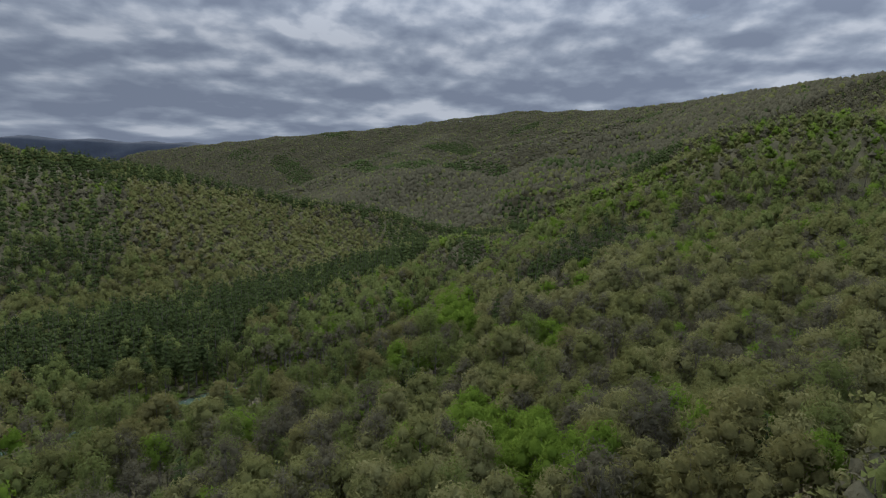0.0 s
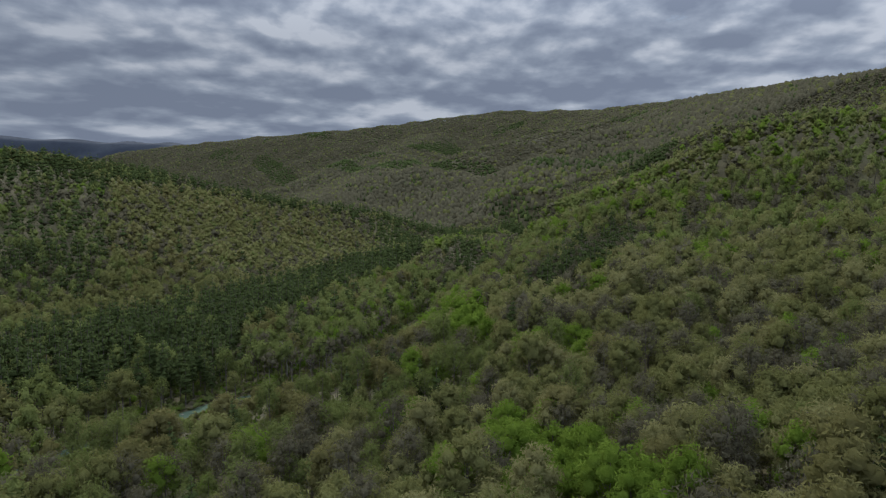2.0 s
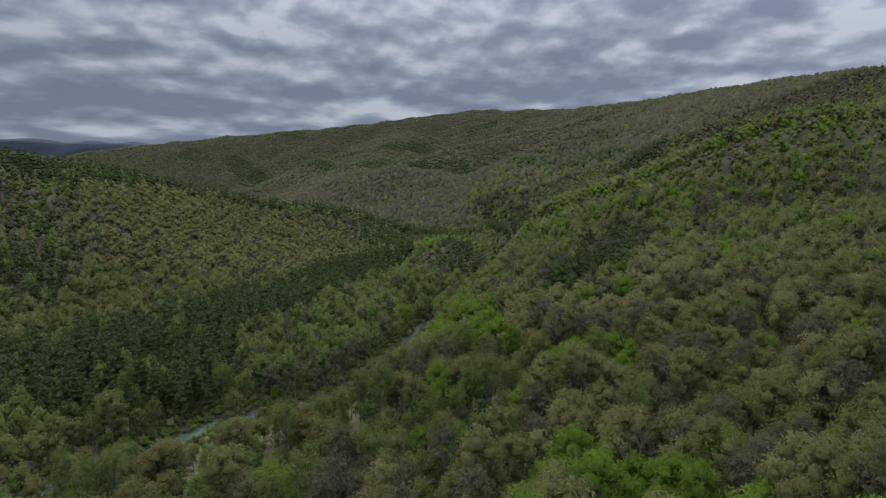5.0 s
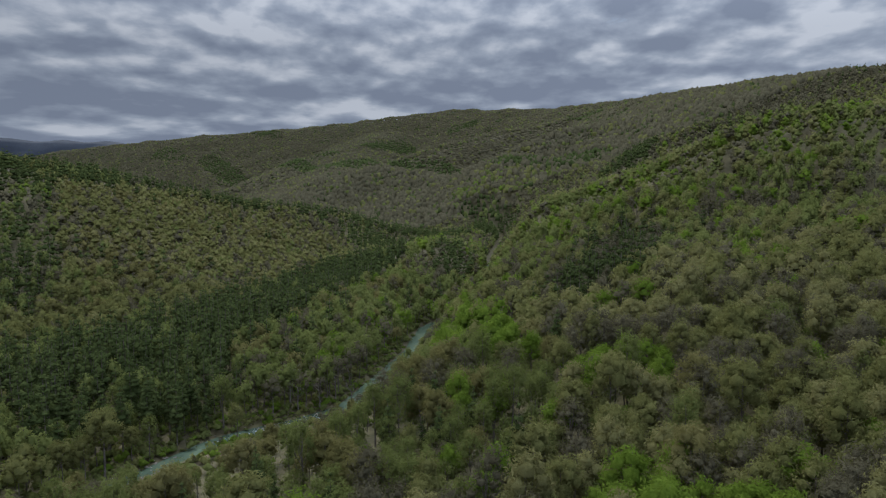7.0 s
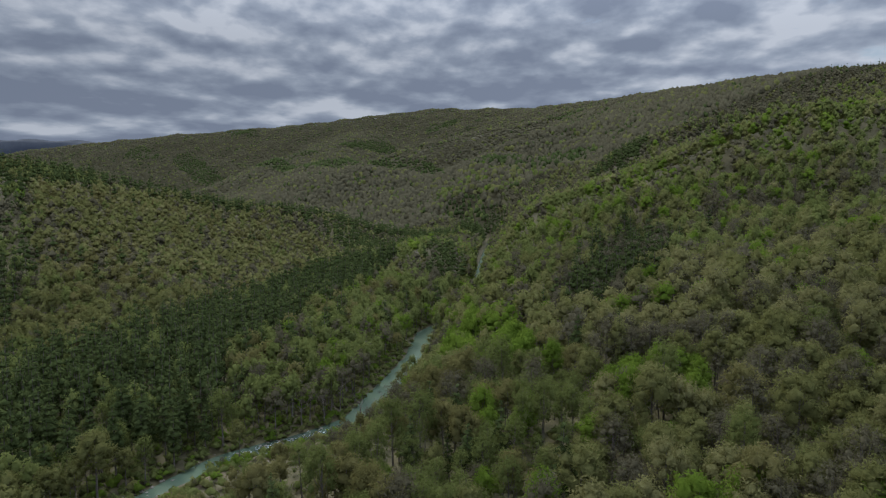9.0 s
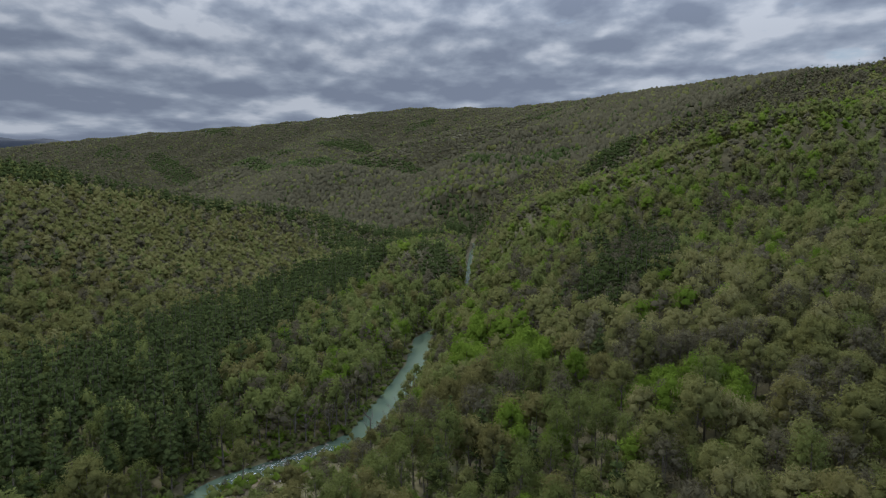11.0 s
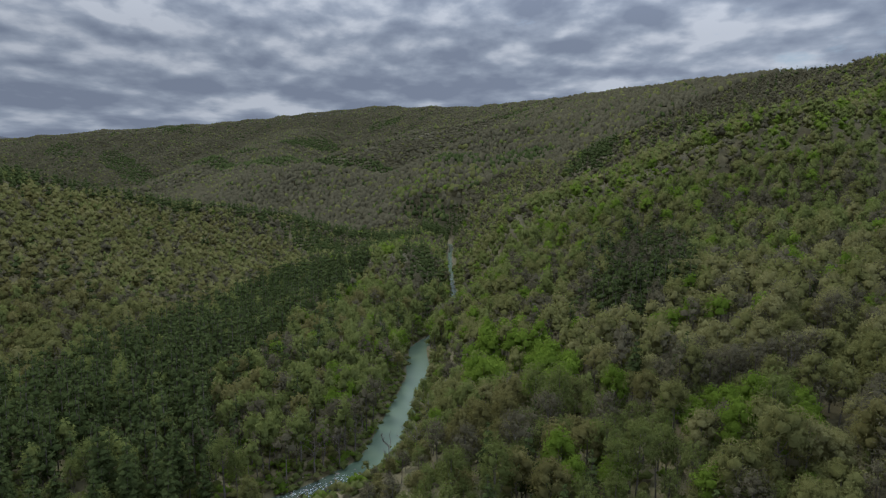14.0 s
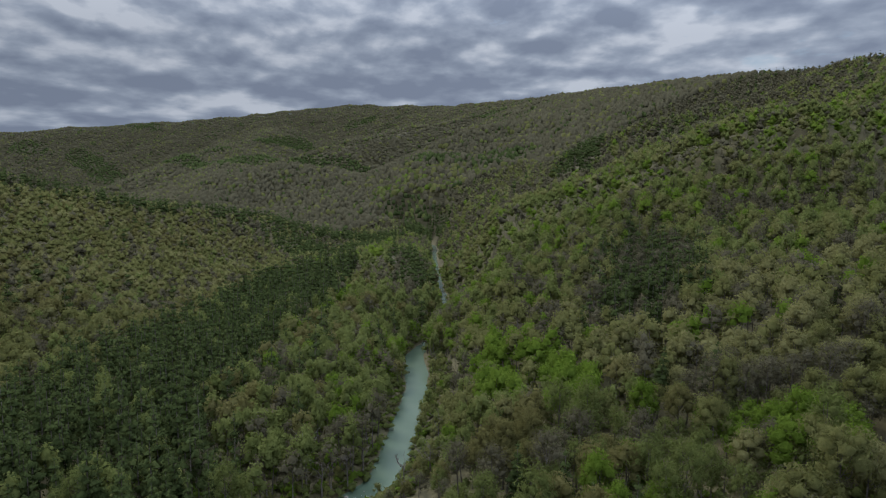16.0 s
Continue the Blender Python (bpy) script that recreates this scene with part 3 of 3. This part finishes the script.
def woods(name, label, category, x, y, kind, detail, scale, squat, variants=8):
    """One mesh of many trees of one kind."""
    shapes = [grow(kind, detail) for _ in range(variants)]
    pick, turn = rng.integers(0, variants, len(x)), rng.uniform(0, 6.28, len(x))
    grown = scale * rng.uniform(0.78, 1.24, len(x)) * stature(x, y)
    own = rng.normal(0, 0.15, len(x))
    z = height(x, y)
    leaf, bark, shading = [], [], []
    tones, base, bark_base = [], 0, 0
    leaf_tris, bark_tris = [], []
    for k, (wood, (lv, lt, tone, round_)) in enumerate(shapes):
        wv, wt = wood or (None, None)
        i = np.flatnonzero(pick == k)
        c, s, g = np.cos(turn[i])[:, None], np.sin(turn[i])[:, None], grown[i][:, None]
        tall = g * squat
        for source, kept, faces, with_tone in ((lv, leaf, lt, True), (wv, bark, wt, False)):
            if source is None:
                continue
            place = np.stack([(source[:, 0] * c - source[:, 1] * s) * g + x[i][:, None], (source[:, 0] * s + source[:, 1] * c) * g + y[i][:, None], source[:, 2] * tall + z[i][:, None]], 2)
            kept.append(place.reshape(-1, 3))
            start = base if with_tone else bark_base
            moved = (faces[None] + (np.arange(len(i)) * len(source))[:, None, None] + start).reshape(-1, 3)
            (leaf_tris if with_tone else bark_tris).append(moved)
            if with_tone:
                base += len(i) * len(source)
                tones.append(np.clip(tone[None] + own[i][:, None], 0, 1).ravel())
                shading.append(np.stack([round_[:, 0] * c - round_[:, 1] * s, round_[:, 0] * s + round_[:, 1] * c, round_[:, 2] + 0 * c], 2).reshape(-1, 3))
            else:
                bark_base += len(i) * len(source)
    if not len(x):
        return
    root = tagged(new(name, None), label, category, kind="stuff")
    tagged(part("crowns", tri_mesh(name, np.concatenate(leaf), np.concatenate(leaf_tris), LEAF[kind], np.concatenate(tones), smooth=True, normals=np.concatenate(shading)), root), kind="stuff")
    if bark:
        tagged(part("trunks", tri_mesh("trunks", np.concatenate(bark), np.concatenate(bark_tris), BARK), root, "grey-brown trunks"), kind="stuff")


build_ground()
build_water()
build_backdrop()

# Trees that stand apart from their neighbours: (x, y, kind, scale).
ALONE = [(120, 244, "pine", 0.95), (58, 224, "pine", 1.0), (45, 227, "pine", 0.95), (-47, 291, "pine", 0.6), (0, 187, "pine", 1.0), (4, 180, "pine", 0.95), (-2, 172, "pine", 0.9), (2, 164, "pine", 0.95), (16, 99, "pine", 0.85), (115, 140, "pine", 0.8), (64, 60, "maple", 0.95), (150, 262, "pine", 0.9), (60, 182, "maple", 1.0), (68, 176, "maple", 1.05), (97, 54, "pine", 0.9), (72, 66, "pine", 0.85), (55, 214, "pine", 0.6), (152, 361, "pine", 1.0), (0, 238, "pale", 1.15), (-12, 214, "rust", 1.0)]


def near_trees():
    """Trees by the flight's way, each a thing with a trunk and a crown."""
    variants = {kind: [grow(kind, 3) for _ in range(5)] for kind in KINDS}
    roots = {}
    for kind in KINDS:
        name, label, category = LABEL[kind]
        roots[kind] = []
        for (wv, wt), (lv, lt, tone, round_) in variants[kind]:
            root = tagged(new(name, None), label, category, group=category + "s of the valley")
            part("trunk", tri_mesh("trunk", wv, wt, BARK), root)
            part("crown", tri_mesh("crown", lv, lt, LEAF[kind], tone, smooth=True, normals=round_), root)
            roots[kind].append([root, False])
    x, y = sites(-200, 270, 20, 270, 7.0)
    keep = near_stretch(x, y) & clear_of_water(x, y)
    x, y = x[keep], y[keep]
    kinds = [KINDS[k] for k in kinds_at(x, y)]
    spots = [(*p, kind, float(rng.uniform(0.84, 1.26))) for p, kind in zip(zip(x, y), kinds) if min((p[0] - a[0]) ** 2 + (p[1] - a[1]) ** 2 for a in ALONE) > 12]
    spots = [(px, py, kind if scrub > 0.7 else ("green", "bare", "rust")[int(py * 7) % 3], g * scrub) for px, py, kind, g in spots for scrub in [float(stature(px, py))]]
    spots += ALONE
    for n, (px, py, kind, scale) in enumerate(spots):
        m = pose(px, py, float(height(px, py)), rng.normal(0, 1.5), rng.normal(0, 1.5), rng.uniform(0, 360)) @ Matrix.Diagonal((scale, scale, scale * float(rng.uniform(0.9, 1.1)), 1))
        slot = roots[kind][n % 5]
        if slot[1]:
            copy_thing(slot[0], m)
        else:
            slot[0].matrix_basis, slot[1] = m, True


def stuff_woods():
    """The woods beyond, too many to count, coarser with distance."""
    for ring, (x0, x1, y0, y1, gap, detail, scale, squat) in {
        "hillside": (-420, 440, 20, 520, 6.6, 2, 0.97, 1.0),
        "valley": (-640, 640, -160, 1050, 7.1, 1, 1.0, 0.95),
        "distant": (-1150, 900, 850, 1900, 7.6, 0, 1.0, 1.0),
        "ridge": (-2300, 900, 1700, 3950, 10.5, -1, 1.3, 0.75),
    }.items():
        x, y = sites(x0, x1, y0, y1, gap)
        if ring == "hillside":
            keep = ~near_stretch(x, y) & (np.hypot(x, y) < 470) & (x > -0.75 * y - 50) & (x < 0.85 * y + 110)
        elif ring == "valley":
            keep = ~((np.hypot(x, y) < 470) & (x > -0.75 * y - 50) & (x < 0.85 * y + 110) & (y > 20)) & (x < 0.95 * y + 30) & (x > -0.82 * y - 60) & (y < 1000) & (np.hypot(x, y - 30) > 60)
            # The woods go on below and behind the flight's start.
            keep |= (y < 30) & (y > -120) & (np.abs(x) < 170)
        elif ring == "distant":
            keep = (y > 1000) & (y < 1800) & (np.abs(x) < 0.72 * y)
        else:
            keep = (y > 1800) & (np.abs(x + 300) < 0.62 * y)
        keep &= clear_of_water(x, y)
        if ring == "ridge":
            # Slopes that fall away to the north are bare of near detail.
            keep &= height(x, y + 25) - height(x, y) > -9
        x, y = x[keep], y[keep]
        kinds = kinds_at(x, y)
        if ring == "hillside":
            # Planted pines stand closer than the wild trees.
            ix, iy = sites(-230, -20, 190, 600, 5.6)
            inside = (along(ix, iy, STANDS[2][0])[0] < 40) | (along(ix, iy, STANDS[0][0])[0] < 54)
            inside &= clear_of_water(ix, iy) & ~near_stretch(ix, iy) & (rng.uniform(0, 1, len(ix)) < 0.28)
            x, y = np.concatenate([x, ix[inside]]), np.concatenate([y, iy[inside]])
            kinds = np.concatenate([kinds, np.full(inside.sum(), 6)])
        for k, kind in enumerate(KINDS):
            i = kinds == k
            grown = scale * (1.2 if kind == "pine" and detail == 2 else 1.0)
            woods(f"{ring}_woods", f"{LABEL[kind][1].split(' standing')[0]}, massed over the {ring}", "woods", x[i], y[i], kind, detail, grown, squat)


def undergrowth():
    """Low bushes under the trees and thick along the banks."""
    x, y = sites(-230, 240, 25, 700, 3.0)
    bank = along(x, y, RIVER)[0]
    edge = bank - half_width(y)
    keep = (edge > -0.5) & ((edge < 9) | ((along(x, y, [(-112, 190), (-75, 250), (-40, 300)])[0] < 26) & (rng.uniform(0, 1, len(x)) < 0.7)) | ((rng.uniform(0, 1, len(x)) < 0.2) & (y < 300))) & (np.abs(x) < 0.75 * y + 80)
    x, y = x[keep], y[keep]
    kinds = np.where(rng.uniform(0, 1, len(x)) < 0.62, "green", np.where(rng.uniform(0, 1, len(x)) < 0.5, "oak", "maple"))
    for kind in ("green", "oak", "maple"):
        i = kinds == kind
        shrubs = []
        for px, py in zip(x[i], y[i]):
            g = rng.uniform(0.8, 2.3)
            heart = np.array([[px, py, float(height(px, py)) + 0.7 * g]]) + rng.normal(0, 0.5 * g, (2, 3)) * (1, 1, 0.4)
            shrubs.append(crown(heart, np.array([1.1, 0.8]) * g, STAR, 0.85, 10, 0.7 * g, 0.5 * g))
        v, t = joined([c[:2] for c in shrubs])
        tagged(new("undergrowth", tri_mesh("undergrowth", v, t, LEAF[kind], np.concatenate([c[2] for c in shrubs]), smooth=True, normals=np.concatenate([c[3] for c in shrubs]))), "low spring bushes under the trees and along the river", "bushes", kind="stuff")


def boulders():
    """Stones in the rapids and along their banks, each a thing of its own."""
    shapes = []
    for _ in range(6):
        v = BALL[0] * rng.uniform(0.7, 1.25, (12, 1)) * (1.0, 0.8, 0.55)
        shapes.append(tri_mesh("boulder", v, BALL[1], STONE))
    spots = []
    for line, spread, count in (([(-84, 208), (-66, 226), (-48, 236)], 5.0, 70), ([(-40, 243), (-52, 222), (-74, 196)], 3.0, 45), ([(-92, 196), (-104, 176)], 6.5, 30), ([(-6, 412), (8, 440)], 4.0, 25)):
        for _ in range(count):
            k = int(rng.integers(0, len(line) - 1))
            u = rng.uniform()
            px, py = (line[k][n] + (line[k + 1][n] - line[k][n]) * u + rng.normal(0, spread * 0.6) for n in (0, 1))
            spots.append((px, py))
    for n, (px, py) in enumerate(spots):
        g = float(rng.uniform(0.25, 0.8)) * (1.4 if n % 9 == 0 else 1)
        ob = tagged(new("boulder", shapes[n % 6]), "grey-brown river stone lying in the rapids", "stone", group="stones of the rapids")
        ob.matrix_basis = pose(px, py, max(float(height(px, py)), -0.12) + 0.1 * g, 0, 0, float(rng.uniform(0, 360))) @ Matrix.Diagonal((g, g, g, 1))


def white_water():
    """Broken crests over the stones of the rapids."""
    verts, tris = [], []
    for _ in range(420):
        u = rng.uniform()
        cx, cy = -78 + 34 * u + rng.normal(0, 2.2), 211 + 27 * u**0.8 + rng.normal(0, 2.2)
        if _ % 6 == 0:
            cx, cy = rng.normal(0, 3) + 2, 424 + rng.normal(0, 4)
        a, long_, broad = 0.75 + rng.normal(0, 0.35), rng.uniform(0.2, 0.6), rng.uniform(0.05, 0.13)
        c, d = math.cos(a), math.sin(a)
        base = len(verts)
        for px, py, pz in ((-long_, 0, 0.02), (0, -broad, 0.03), (long_, 0, 0.02), (0, broad, 0.03), (0, 0, 0.05 + 0.16 * broad)):
            verts.append((cx + px * c - py * d, cy + px * d + py * c, pz))
        tris += [(base, base + 1, base + 4), (base + 1, base + 2, base + 4), (base + 2, base + 3, base + 4), (base + 3, base, base + 4)]
    tagged(new("white_water", tri_mesh("white_water", verts, tris, FOAM, smooth=True)), "white broken wave crests on the rapids", "foam", kind="stuff")


def gravel_bar():
    """The brown bar of gravel and dry grass inside the bend."""
    line = [(-100, 172), (-86, 190), (-72, 206), (-55, 219), (-44, 226)]
    verts, tris, across = [], [], 7
    for i, (px, py) in enumerate([(a[0] + (b[0] - a[0]) * k / 8, a[1] + (b[1] - a[1]) * k / 8) for a, b in zip(line[:-1], line[1:]) for k in range(8)]):
        width = 5.5 * math.sin(math.pi * (i + 0.6) / 33) + 0.8
        for k in range(across):
            u = k / (across - 1) - 0.5
            qx, qy = px + 0.75 * u * width * 2, py - 0.66 * u * width * 2
            lift = 0.25 + 0.45 * math.cos(u * 3.1) + 0.1 * math.sin(i * 1.3 + k * 2.1)
            verts.append((qx, qy, max(float(height(qx, qy)), -0.2) + lift if abs(u) < 0.49 else float(height(qx, qy)) - 0.3))
            if i and k:
                j = i * across + k
                tris += [(j - across - 1, j - 1, j), (j - across - 1, j, j - across)]
    tagged(new("gravel_bar", tri_mesh("gravel_bar", verts, tris, GRAVEL, smooth=True)), "brown bar of gravel and dry grass inside the river bend", "gravel bar", kind="structure")


def snag(px, py, tall, pale):
    """A leafless tree: a crooked trunk that forks again and again, each limb a part."""
    root = tagged(new("dead_tree", None), "pale leafless sycamore on the river bank" if pale else "dark leafless tree on the river bank", "dead tree", group="leafless trees by the river")
    root.matrix_basis = pose(px, py, float(height(px, py)), 0, 0, float(rng.uniform(0, 360)))
    mat = PALE_BARK if pale else BARK
    lean = rng.normal(0, 0.04, 2)
    knots = [np.array([lean[0] * z + 0.12 * math.sin(z), lean[1] * z + 0.12 * math.cos(0.8 * z), z]) for z in np.linspace(-0.5, tall * 0.8, 6)]
    part("trunk", tri_mesh("trunk", *tube(knots, [0.34, 0.3, 0.26, 0.2, 0.14, 0.06], 6), mat, smooth=True), root)
    for k in range(11):
        u = rng.uniform(0.35, 1.0)
        start = knots[1] + (knots[5] - knots[1]) * u
        a, long_ = k * 2.4 + rng.normal(0, 0.3), tall * rng.uniform(0.18, 0.36) * (1.25 - 0.6 * u)
        out = np.array([math.cos(a), math.sin(a), rng.uniform(0.45, 1.1)])
        bend, tip = start + out * long_ * 0.5 + rng.normal(0, 0.25, 3), start + out * long_ + rng.normal(0, 0.5, 3) + (0, 0, 0.1 * long_)
        pieces = [tube([start, bend, tip], [0.13, 0.08, 0.02], 4)]
        for _ in range(7):
            w = rng.uniform(0.3, 1)
            foot = bend + (tip - bend) * w if w > 0.5 else start + (bend - start) * 2 * w
            pieces.append(tube([foot, foot + rng.normal(0, 0.16, 3) * long_ + (0, 0, 0.18 * long_)], [0.05, 0.012], 3))
        part("limb", tri_mesh("limb", *joined(pieces), mat), root)


for place in ((-23, 243, 13, False), (-26.5, 247, 11, False), (-18, 262, 14, False), (-57, 239, 14, False), (-49, 244, 15, False), (-62, 246, 18, True), (-44, 252, 16, False), (-33, 228, 15, False)):
    snag(*place)
boulders()
white_water()
gravel_bar()
near_trees()
undergrowth()
stuff_woods()
